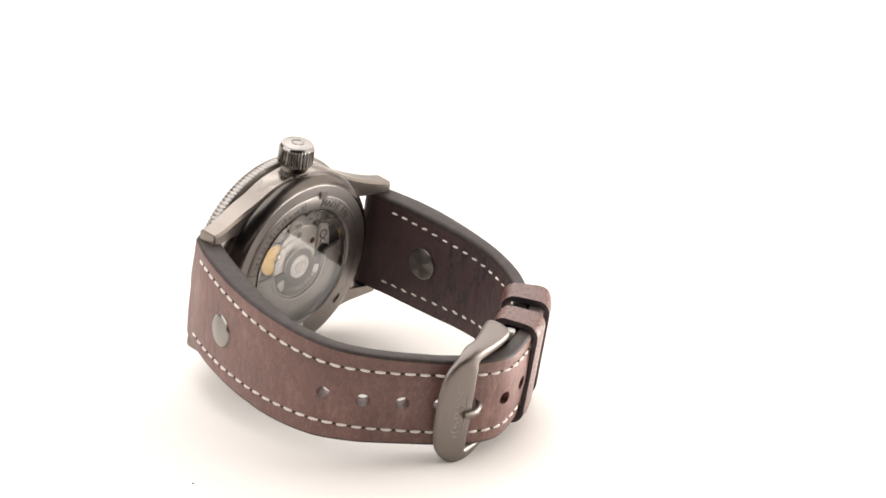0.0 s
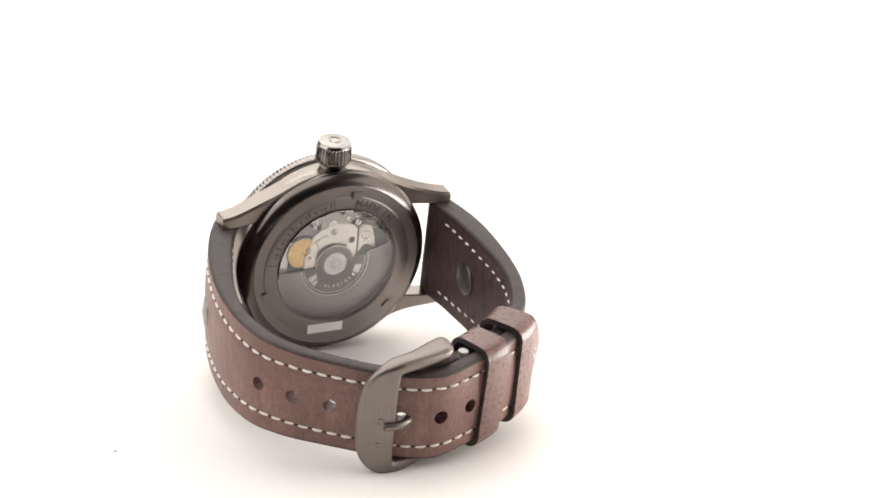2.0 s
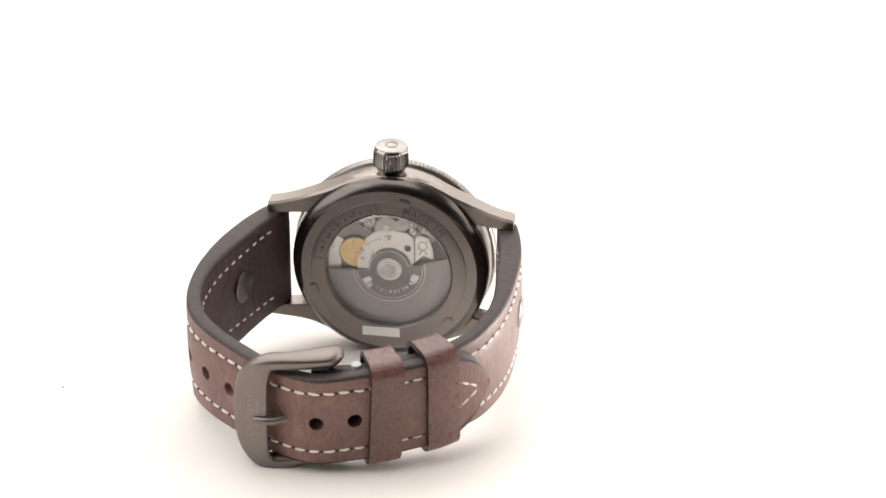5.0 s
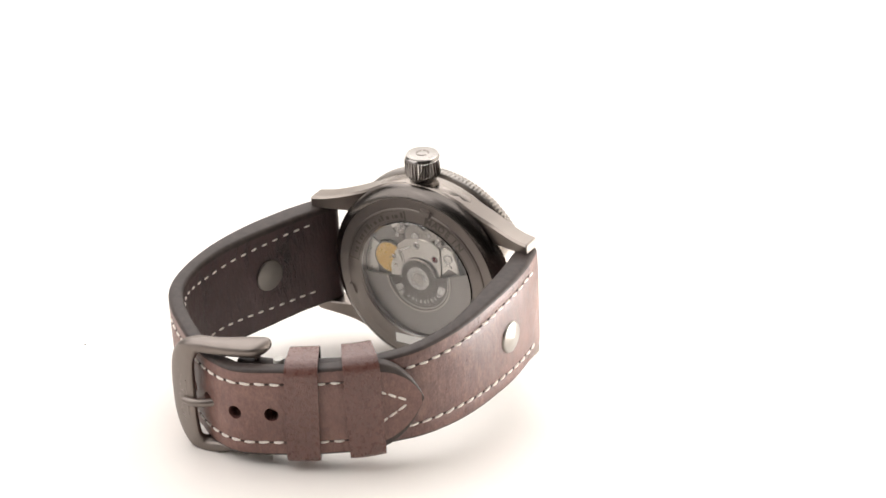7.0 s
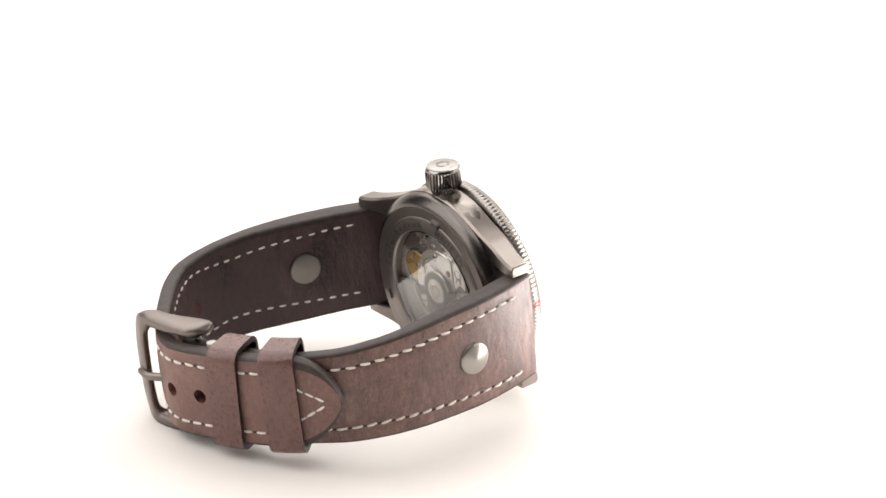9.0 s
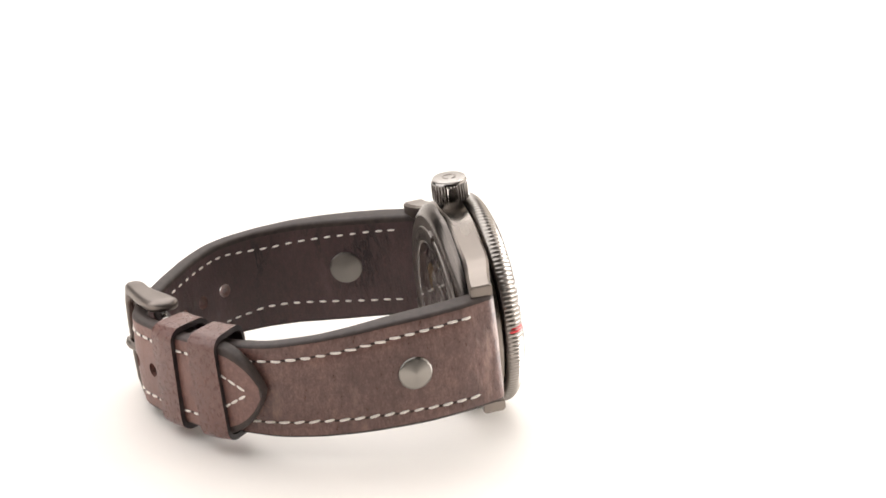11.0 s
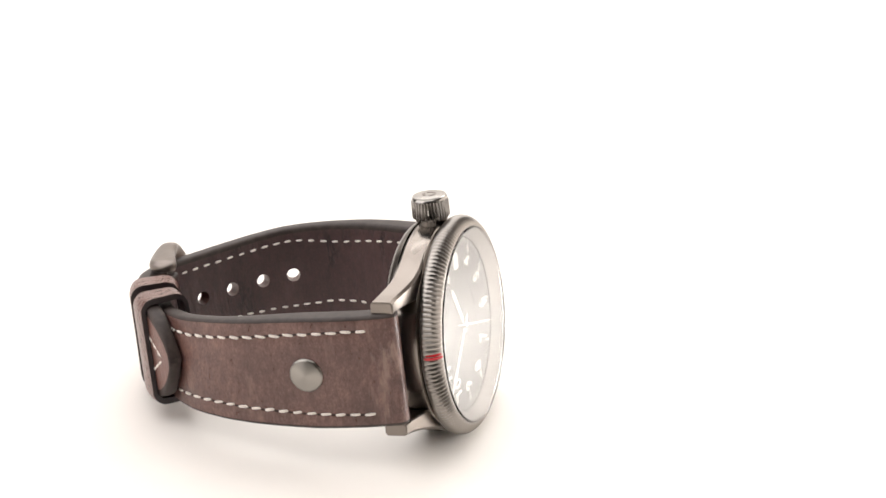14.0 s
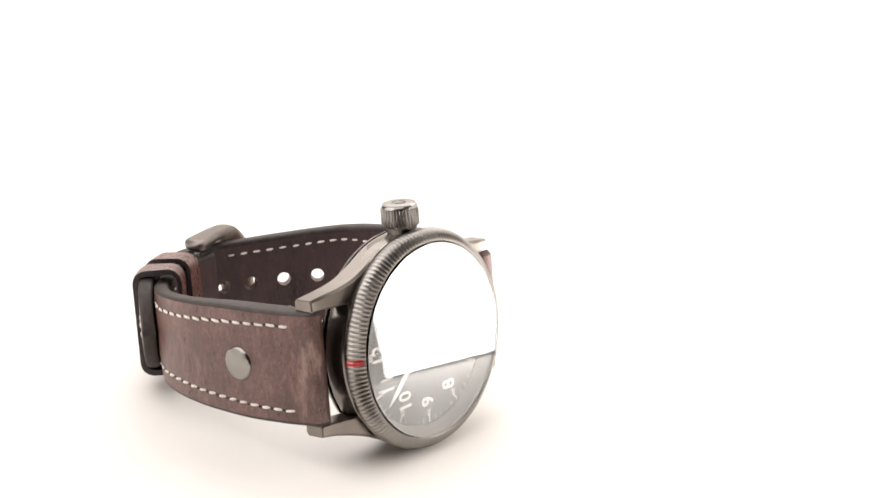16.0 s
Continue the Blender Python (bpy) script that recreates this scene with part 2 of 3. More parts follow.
class Path:
    """A smooth plan curve through (x, y) points, by arc length; side is +1 or -1 for the way that points inwards."""

    def __init__(self, points, side):
        p = [Vector((*q, 0)) for q in points]
        p = [2 * p[0] - p[1]] + p + [2 * p[-1] - p[-2]]
        fine = []
        for i in range(1, len(p) - 2):
            for k in range(40):
                u = k / 40
                a, b, c, d = p[i - 1:i + 3]
                fine.append(0.5 * (2 * b + (c - a) * u + (2 * a - 5 * b + 4 * c - d) * u * u + (3 * b - a - 3 * c + d) * u ** 3))
        fine.append(p[-2])
        self.fine, self.side = fine, side
        self.s = [0.0]
        for a, b in zip(fine, fine[1:]):
            self.s.append(self.s[-1] + (b - a).length)
        self.length = self.s[-1]
        self.steps = [(0, 0), (1, 0)]
        self.leans = [(0, 0), (1, 0)]

    def lean(self, s):
        """How far the strap's upper edge leans outwards at s, as a slope."""
        return float(np.interp(s, [q[0] for q in self.leans], [q[1] for q in self.leans]))

    def lift(self, s):
        """How far the strap's middle line rises or sags at s."""
        return float(np.interp(s, [q[0] for q in self.steps], [q[1] for q in self.steps]))

    def at(self, s):
        """Place, tangent and inward normal at arc length s."""
        s = min(max(s, 0), self.length)
        i = min(int(np.searchsorted(self.s, s, "right")) - 1, len(self.fine) - 2)
        i = max(i, 0)
        u = (s - self.s[i]) / max(self.s[i + 1] - self.s[i], 1e-9)
        place = self.fine[i].lerp(self.fine[i + 1], u)
        lo, hi = max(i - 12, 0), min(i + 13, len(self.fine) - 1)
        t = (self.fine[hi] - self.fine[lo]).normalized()
        return place, t, Vector((-t.y, t.x, 0)) * self.side

    def nearest(self, x, y):
        q = Vector((x, y, 0))
        k = min(range(len(self.fine)), key=lambda i: (self.fine[i] - q).length_squared)
        return self.s[k]


def lerp(a, b, u):
    u = min(max(u, 0), 1)
    return a + (b - a) * u


def ease(u):
    u = min(max(u, 0), 1)
    return u * u * (3 - 2 * u)


# ---- the strap's plan ----
LONG = Path([(-25.1, 27.8), (-26.75, 25.0), (-30.0, 18.0), (-33.2, 7.5), (-34.8, -3.0), (-34.6, -12.0), (-32.5, -19.9), (-28.0, -26.0), (-22.2, -31.0),
             (-15.3, -36.0), (-9.0, -39.5), (-2.3, -40.9), (4.75, -38.7), (12.1, -35.1), (19.5, -30.2), (25.1, -24.8), (28.2, -20.9)], 1)
SHORT = Path([(25.9, 27.9), (27.1, 25.0), (28.6, 19.0), (29.5, 12.0), (29.7, 5.0), (29.5, -3.0), (28.2, -11.0), (25.4, -18.6), (20.2, -25.3), (13.0, -30.6), (6.2, -34.0), (1.0, -35.9), (-4.2, -36.6)], -1)


def long_width(s):
    return lerp(11.4, 9.6, ease((s - 22) / 56))


def short_width(s):
    return lerp(11.35, 9.5, ease((s - 16) / 44)) - 0.4 * ease((s - SHORT.length + 14) / 4)


def long_seam(s):
    return lerp(11.2, 9.2, ease((s - 8) / 48)) - 2.75


def short_seam(s):
    return lerp(11.2, 9.2, ease((s - 8) / 42)) - 2.75


def long_inner_seam(s):
    return lerp(long_seam(s) - 0.15, long_width(s) - 2.8, ease((s - 36) / 16))


TIP = 10.5
LONG.leans = [(LONG.nearest(x, y), k) for x, y, k in ((-27, 25, 0.015), (-33, 7.5, 0.04), (-34.2, -12, 0.035), (-32.2, -19.8, 0.035), (-25.5, -28.4, 0.035), (-15.3, -36, 0.015), (-9, -39.5, 0))]
LONG.steps = [(LONG.nearest(x, y), z) for x, y, z in ((-30.5, 18, 0), (-34.4, -8, 0), (-32.5, -19.9, 0.1), (-25.5, -28.8, 0.1), (-15.3, -36, 0.1), (-9, -39.5, 0.12), (-2.3, -40.9, 0.25), (4.75, -38.7, 0.5), (19.3, -29.9, 0.95), (28.0, -20.6, 1.3))]


def tail_width(s):
    w = long_width(s)
    left = LONG.length - s
    return w * (max(0.012, 1 - (1 - left / TIP) ** 2.0) ** 0.7 if left < TIP else 1)


def long_thick(s):
    return lerp(lerp(4.4, 5.1, s / 8), 3.2, ease((s - 16) / 26)) - 0.5 * ease((s - LONG.length + 8) / 8)


def short_thick(s):
    return lerp(lerp(4.4, 4.9, s / 8), 3.1, ease((s - 14) / 26))


def strap_mesh(path, half, thick, seam, tip=0.0, step=0.7, nose=2.0):
    """A padded strap: face pressed in along its seams, rounded section and lug end, three slots (face, edge, lining)."""
    bm = bmesh.new()
    count = int(path.length / step)
    stations = [0.0, 0.12, 0.35, 0.7] + [path.length * k / count for k in range(1, count + 1)]
    if tip:
        stations += [path.length - q for q in (0.1, 0.25, 0.45)]
    rings, places = [], []
    nface = 36
    for s in sorted(set(round(q, 3) for q in stations)):
        p, t, n = path.at(s)
        h, th = half(s), thick(s)
        end = 1 - math.sqrt(max(0, 1 - (1 - min(s, nose) / nose) ** 2))
        top, bottom = end * th * 0.5, th * (1 - end * 0.5)
        r = min(0.75, th * 0.2, h * 0.3)
        pressed = ease((s - 4) / 6) * (1 - ease((s - path.length + tip + 1) / 2) if tip else 1)

        def face(z):
            groove = 0.2 * math.exp(-((abs(z) - seam(s)) / 0.55) ** 2)
            pad = -0.22 * max(0.0, 1 - (z / max(seam(s), 1)) ** 2)
            return 0.22 * (abs(z) / max(h, 0.1)) ** 4 + pressed * (groove + pad)

        sec = []
        for k in range(nface + 1):
            z = lerp(-(h - r), h - r, k / nface)
            sec.append((top + face(z), z))
        lip = 0.22 + top
        for a in (22, 45, 68):
            sec.append((lip + r - r * math.cos(radians(a)), h - r + r * math.sin(radians(a))))
        for k in range(4):
            sec.append((lerp(lip + r, bottom - r, k / 3), h + 0.08 * math.sin(math.pi * k / 3)))
        for a in (22, 45, 68):
            sec.append((bottom - r + r * math.sin(radians(a)), h - r + r * math.cos(radians(a))))
        for k in range(nface + 1):
            sec.append((bottom, lerp(h - r, -(h - r), k / nface)))
        for a in (22, 45, 68):
            sec.append((bottom - r + r * math.cos(radians(a)), -(h - r) - r * math.sin(radians(a))))
        for k in range(4):
            sec.append((lerp(bottom - r, lip + r, k / 3), -h - 0.08 * math.sin(math.pi * k / 3)))
        for a in (22, 45, 68):
            sec.append((lip + r - r * math.sin(radians(a)), -(h - r) - r * math.cos(radians(a))))
        ring = []
        for d, z in sec:
            wob = 0.10 * noise.noise(Vector((s * 0.12, z * 0.12, path.side * 3)))
            q = p + n * (d + wob - path.lean(s) * z)
            ring.append(bm.verts.new((q.x, q.y, z + path.lift(s) + 0.08 * noise.noise(Vector((s * 0.2, 7, path.side * 5))))))
        rings.append(ring)
        places.append(s)
    m = len(rings[0])
    for a, b, s in zip(rings, rings[1:], places):
        point = tip and s > path.length - tip
        for i in range(m):
            j = (i + 1) % m
            f = bm.faces.new((a[i], a[j], b[j], b[i]))
            rim = point and (i < 2 or nface - 3 < i < nface or s > path.length - 0.7)
            f.material_index = (1 if rim else 0) if i < nface else 1 if i < nface + 12 else 2 if i < 2 * nface + 11 else 1
    for ring, flip in ((rings[0], False), (rings[-1], True)):
        f = bm.faces.new(ring[::-1] if flip else ring)
        f.material_index = 1 if flip else 0
    bmesh.ops.recalc_face_normals(bm, faces=bm.faces)
    return bm


def punched(ob, cutters):
    """Cuts the cutters' round holes through ob's mesh for good."""
    for bm in cutters:
        me = bpy.data.meshes.new("punch")
        bmesh.ops.scale(bm, vec=(MM, MM, MM), verts=bm.verts)
        bm.to_mesh(me)
        bm.free()
        tool = new("punch", me)
        tool.parent = ob.parent
        mod = ob.modifiers.new("hole", "BOOLEAN")
        mod.object, mod.operation, mod.solver = tool, "DIFFERENCE", "EXACT"
        bpy.context.view_layer.update()
        made = bpy.data.meshes.new_from_object(ob.evaluated_get(bpy.context.evaluated_depsgraph_get()))
        ob.modifiers.clear()
        ob.data = made
        bpy.data.objects.remove(tool)
        bpy.data.meshes.remove(me)


# ---- the table and the unseen room ----
def backdrop():
    """White card: the table top, curving up behind into a wall."""
    bm = bmesh.new()
    prof = [(-0.75, 0.0), (0.55, 0.0)] + [(0.55 + 0.3 * math.sin(radians(a)), 0.3 - 0.3 * math.cos(radians(a))) for a in range(6, 91, 6)] + [(0.85, 1.2)]
    a = [bm.verts.new((-0.9, y, z)) for y, z in prof]
    b = [bm.verts.new((0.9, y, z)) for y, z in prof]
    for i in range(len(prof) - 1):
        bm.faces.new((a[i], b[i], b[i + 1], a[i + 1]))
    bmesh.ops.scale(bm, vec=(1000,) * 3, verts=bm.verts)
    tagged(part("ground", bm, PAPER, None), "seamless white card table top curving up into a backdrop", "backdrop", kind="structure")


def room():
    """Unseen room added round the lit table: pale walls for fill, south one darkened."""
    for name, x0, x1, y0, y1, z0, z1 in (("wall_west", -2210, -2200, -2200, 2200, -750, 1900), ("wall_east", 2200, 2210, -2200, 2200, -750, 1900),
                                         ("wall_south", -2210, 2210, -2210, -2200, -750, 1900), ("wall_north", -2210, 2210, 2200, 2210, -750, 1900),
                                         ("ceiling", -2210, 2210, -2210, 2210, 1900, 1910), ("floor", -2210, 2210, -2210, 2210, -760, -750)):
        tagged(part(name, box(x0, x1, y0, y1, z0, z1), UNSEEN_DARK_WALL if name == "wall_south" else ROOM, None, smooth=False), "plain unseen room surface added to shape fill and reflections", "room", kind="structure")


backdrop()
room()

# ---- the watch ----
TURN = [(t / 2, 44.79 - 11.157 * t / 2) for t in range(0, 33)]


def watch_pose(turn):
    return pose(0, 0, GROUND * MM, 0, 0, turn) @ pose(0, 0, 0, 8.92, 0, 0) @ pose(6.17 * MM, 0, 11.15 * MM)


watch = tagged(new("wristwatch"), "gunmetal pilot wristwatch with brown leather strap lying on its side", "watch")
watch.matrix_world = watch_pose(TURN[0][1])


def case():
    body = part("case", lathe([(14.5, 23.2), (20.3, 23.0), (20.9, 23.5), (21.2, 24.2), (21.3, 26.0), (21.2, 28.3), (20.6, 28.9), (14.5, 28.9)], 144), CASE, watch, "satin gunmetal middle case")
    # four lugs, swept out of the case and bent towards the wrist
    for sx in (-1, 1):
        for sz in (-1, 1):
            bm = bmesh.new()
            rings = []
            for k in range(33):
                u = k / 32
                x = lerp(3.0, 26.1, u)
                circle = math.sqrt(max(0, 21.25 ** 2 - x * x))
                zo = float(np.interp(x, (3, 6, 8.5, 10.5, 12.5, 14.5, 17, 20, 23, 26.1), (20.9, 20.3, 19.5, 18.5, 17.45, 16.55, 15.55, 14.65, 14.0, 13.6)))
                zi = 11.25 if x > 17 else max(11.25, circle - 3.0)
                y1 = lerp(28.5, 26.2, ease((u - 0.5) / 0.5))
                y0 = lerp(23.3, 21.7, ease((u - 0.55) / 0.45))
                c = 0.5
                sec = [(y0 + c, zo), (y1 - c, zo), (y1, zo - c), (y1, zi + c * 0.5), (y1 - c * 0.5, zi), (y0 + c * 0.5, zi), (y0, zi + c * 0.5), (y0, zo - c)]
                rings.append([bm.verts.new((sx * x, y, sz * z)) for y, z in sec])
            for a, b in zip(rings, rings[1:]):
                for i in range(8):
                    bm.faces.new((a[i], a[(i + 1) % 8], b[(i + 1) % 8], b[i]))
            bm.faces.new(rings[0])
            bm.faces.new(rings[-1][::-1])
            bmesh.ops.recalc_face_normals(bm, faces=bm.faces)
            bmesh.ops.bevel(bm, geom=[e for e in bm.edges if e.is_manifold and e.calc_face_angle(0) > 1.0], offset=0.22, segments=2, affect="EDGES", clamp_overlap=True)
            part("lug", bm, GUN, body)
        part("spring_bar", tube([(sx * 24.2, 24.9, z) for z in (-11.6, -5, 5, 11.6)], 0.8), STEEL, body)
    return body


def bezel():
    prof = [(20.0, 29.0), (21.2, 29.0), (21.65, 29.25), (21.9, 29.8), (21.95, 30.5), (21.82, 31.15), (21.5, 31.75), (20.97, 32.28), (20.35, 32.7), (19.85, 32.95), (19.62, 32.95), (19.5, 32.85), (19.45, 29.3)]
    ridged = {3: (0.08, 0), 4: (0.2, 0), 5: (0.21, 0.07), 6: (0.18, 0.17), 7: (0.11, 0.25), 8: (0.04, 0.25), 9: (0.0, 0.12)}
    n = 150

    def ripple(i, k):
        dr, dy = ridged.get(i, (0, 0))
        w = (0.5 - 0.5 * math.cos(2 * math.pi * k / 6)) ** 0.8
        return -dr * w, -dy * w

    ring = part("bezel", lathe(prof, n * 6, ripple=ripple), GUN_BEZEL, watch, "fluted gunmetal bezel")
    marker = lathe([(21.0, 29.5), (21.94, 29.8), (21.99, 30.5), (21.86, 31.17), (21.53, 31.79), (20.99, 32.32), (20.37, 32.73), (19.95, 32.96), (19.95, 31)], 10, ripple=lambda i, k: (-0.34 * abs(k - 5) / 5, -0.22 * abs(k - 5) / 5), span=(-0.7, 4.7))
    part("marker", marker, RED, ring, "red enamel marker")
    crystal = part("crystal", lathe([(0.0, 32.0), (19.42, 32.0), (19.42, 33.0), (19.22, 33.2), (0.0, 33.2)], 128, closed=False), GLASS, watch, "clear flat crystal")
    crystal.visible_shadow = False
    part("inner_ring", lathe([(19.4, 31.9), (17.4, 29.85), (17.4, 29.4), (19.4, 29.4)], 128), RING, watch, "grey sloping inner ring")


def text_mesh(body_text, size, bold=0.0):
    cu = bpy.data.curves.new("lettering", "FONT")
    cu.body, cu.size, cu.extrude, cu.offset = body_text, size, 0.06, bold
    cu.align_x, cu.align_y, cu.resolution_u = "CENTER", "CENTER", 3
    ob = bpy.data.objects.new("lettering", cu)
    scene.collection.objects.link(ob)
    bpy.context.view_layer.update()
    me = bpy.data.meshes.new_from_object(ob.evaluated_get(bpy.context.evaluated_depsgraph_get()))
    bpy.data.objects.remove(ob)
    bpy.data.curves.remove(cu)
    bm = bmesh.new()
    bm.from_mesh(me)
    bpy.data.meshes.remove(me)
    return bm


def dial():
    face = part("dial", lathe([(0, 29.2), (0, 29.5), (18.9, 29.5), (18.9, 29.2)], 128, closed=False), DIAL, watch, "matt dark grey dial")
    # numerals stand upright towards the red marker (+x); the crown's side (+z) is three
    front = Matrix(((0, 1, 0), (0, 0, 1), (1, 0, 0))).to_4x4()
    for hour in list(range(1, 13)):
        if hour == 3:
            continue
        a = radians(30 * hour)
        bm = text_mesh(str(hour), 4.9, 0.06)
        bmesh.ops.scale(bm, vec=(0.86, 1, 1), verts=bm.verts)
        bmesh.ops.transform(bm, matrix=Matrix.Translation((12.9 * math.cos(a), 29.57, 12.9 * math.sin(a))) @ front, verts=bm.verts)
        part("numeral", bm, LUME, face, smooth=False)
    for five in range(12):
        a = radians(30 * five)
        bm = text_mesh(str(five * 5 or 60), 1.6)
        bmesh.ops.transform(bm, matrix=Matrix.Translation((15.35 * math.cos(a), 29.55, 15.35 * math.sin(a))) @ front, verts=bm.verts)
        part("minute_numeral", bm, LUME, face, smooth=False)
    for k in range(60):
        a = radians(6 * k)
        w = 0.065 if k % 5 else 0.12
        bm = box(16.35 if k % 5 else 16.2, 17.2, 29.5, 29.54, -w, w)
        bmesh.ops.rotate(bm, matrix=Matrix.Rotation(-a, 3, "Y"), verts=bm.verts)
        part("tick", bm, LUME, face, smooth=False)
    part("track", lathe([(8.5, 29.5), (8.5, 29.53), (8.72, 29.53), (8.72, 29.5)], 96), BLACK, face)
    part("date_window", box(-1.3, 1.3, 29.5, 29.58, 11.6, 14.8, 0.05), LUME, face)

    def hand(name, angle, length, wide, tail, y, mat):
        bm = prism([(-tail, -wide * 0.3), (0, -wide * 0.35), (length * 0.8, -wide * 0.5), (length, -wide * 0.12), (length, wide * 0.12), (length * 0.8, wide * 0.5), (0, wide * 0.35), (-tail, wide * 0.3)], y, y + 0.14)
        bmesh.ops.rotate(bm, matrix=Matrix.Rotation(radians(-angle), 3, "Y"), verts=bm.verts)
        part(name, bm, mat, watch, smooth=False)

    hand("hour_hand", 60, 10.2, 1.35, 2.0, 29.85, LUME)
    hand("minute_hand", -42, 16.0, 1.05, 2.4, 30.1, LUME)
    hand("second_hand", 196, 16.0, 0.35, 5.0, 30.35, LUME)
    part("hand_cap", lathe([(0, 29.7), (1.0, 29.7), (1.0, 30.5), (0.7, 30.7), (0, 30.7)], 32, closed=False), STEEL, watch)


def crown():
    n = 34

    def ripple(i, k):
        return (-0.42 * (0.5 - 0.5 * math.cos(2 * math.pi * k / 6)) ** 0.7 if i in (3, 4) else 0, 0)

    bm = lathe([(0, 20.8), (2.6, 20.8), (3.3, 22.3), (3.75, 22.7), (3.75, 25.9), (3.62, 26.15), (3.5, 26.55), (3.1, 26.9), (2.7, 27.1), (2.5, 26.95), (0, 27.0)], n * 6, ripple=ripple, closed=False)
    turn = Matrix.Translation((-0.45, 26.3, 0)) @ Matrix.Rotation(radians(90), 4, "X")
    bmesh.ops.transform(bm, matrix=turn, verts=bm.verts)
    knob = part("crown", bm, CROWN, watch, "large fluted steel crown")
    bm = lathe([(0, 26.85), (3.0, 26.85), (3.3, 26.72), (3.3, 26.95), (2.95, 27.08), (0, 27.12)], 64, closed=False)
    bmesh.ops.transform(bm, matrix=turn, verts=bm.verts)
    part("cap", bm, CAP, knob, "satin steel crown top")
    for a, r in ((20, 1.2), (140, 1.1), (250, 1.3)):
        bm = lathe([(r - 0.22, 26.9), (r - 0.22, 27.2), (r + 0.22, 27.2), (r + 0.22, 26.9)], 12, span=(a, a + 95))
        bmesh.ops.transform(bm, matrix=turn, verts=bm.verts)
        part("emblem", bm, GUN_BACK, knob)


def caseback():
    back = part("caseback", lathe([(13.45, 22.0), (13.45, 20.7), (13.75, 20.4), (16.45, 20.36), (16.6, 20.42), (16.66, 20.58), (18.8, 20.66), (18.8, 23.1), (13.45, 23.1)], 160), GUN_BACK, watch, "dark gunmetal screw-on caseback")
    part("polished_rim", lathe([(18.8, 20.68), (19.1, 20.76), (19.8, 21.2), (20.4, 21.75), (20.87, 22.4), (21.05, 23.1), (18.8, 23.1)], 160), RIM, back, "polished dark sloping rim")
    win = part("display_glass", lathe([(0, 20.42), (13.28, 20.42), (13.43, 20.57), (13.43, 21.3), (0, 21.3)], 96, closed=False), GLASS, back, "clear round display glass")
    win.visible_shadow = False
    for a in (79, 199, 319):
        bm = box(-1.3, 1.3, 20.05, 21.2, 15.9, 17.6, 0.26)
        bmesh.ops.rotate(bm, matrix=Matrix.Rotation(radians(90 - a), 3, "Y"), verts=bm.verts)
        part("key_tab", bm, GUN_BACK, back)
    part("sticker", box(-5.6, 2.5, 20.24, 20.36, -15.85, -13.75), PAPER_STICKER, back, "small white paper sticker", False)
    # engraved ring: the legible word, and bars for the rest
    flip = Matrix(((-1, 0, 0), (0, 0, -1), (0, 1, 0))).to_4x4()
    for word, mid in (("MADE", 66), ("IN", 46)):
        for i, ch in enumerate(word):
            a = mid + (i - (len(word) - 1) / 2) * -6.2
            bm = text_mesh(ch, 2.2, 0.03)
            m = Matrix.Rotation(radians(90 - a), 4, "Y") @ Matrix.Translation((0, 20.33, 15.05)) @ Matrix(((1, 0, 0, 0), (0, 0, -1, 0), (0, 1, 0, 0), (0, 0, 0, 1)))
            bmesh.ops.transform(bm, matrix=m, verts=bm.verts)
            part("letter", bm, MARK, back, smooth=False)
    for k in range(15):
        a = 100 + k * 4.7 + 0.8 * math.sin(k * 2.1)
        wide = 0.16 + 0.2 * abs(math.sin(k * 1.3 + 0.5))
        bm = box(-wide, wide, 20.335, 20.42, 14.45, 15.2 + 0.5 * (k % 4 == 0))
        bmesh.ops.rotate(bm, matrix=Matrix.Rotation(radians(90 - a), 3, "Y"), verts=bm.verts)
        part("engraving", bm, MARK, back, smooth=False)
    for a in (78, 97, 172):
        bm = box(-0.12, 0.12, 20.32, 20.42, 13.95, 16.2)
        bmesh.ops.rotate(bm, matrix=Matrix.Rotation(radians(90 - a), 3, "Y"), verts=bm.verts)
        part("engraved_line", bm, MARK, back, smooth=False)
    for r, a0, a1 in ((14.0, 20, 78), (16.15, 20, 78), (14.0, 97, 172), (16.15, 97, 172)):
        part("engraved_line", arc_plate(r - 0.06, r + 0.06, a0, a1, 20.31, 20.42, n=32), MARK, back, smooth=False)
    return back


def disc(r, y0, y1, x=0, z=0, n=32, hole=0.0):
    prof = [(hole, y0), (r - 0.08, y0), (r, y0 + 0.08), (r, y1), (hole, y1)]
    return lathe(prof, n, centre=(x, z), closed=hole > 0)


def arc_plate(r0, r1, a0, a1, y0, y1, x=0, z=0, n=24):
    return lathe([(r0, y0), (r1, y0), (r1, y1), (r0, y1)], n, centre=(x, z), span=(a0, a1))


def gear(r, teeth, y0, y1, x, z):
    bm = lathe([(0.25, y0), (r, y0), (r, y1), (0.25, y1)], teeth * 4, centre=(x, z), ripple=lambda i, k: (-0.16 * r ** 0.5 if i in (1, 2) and k % 4 < 2 else 0, 0))
    return bm


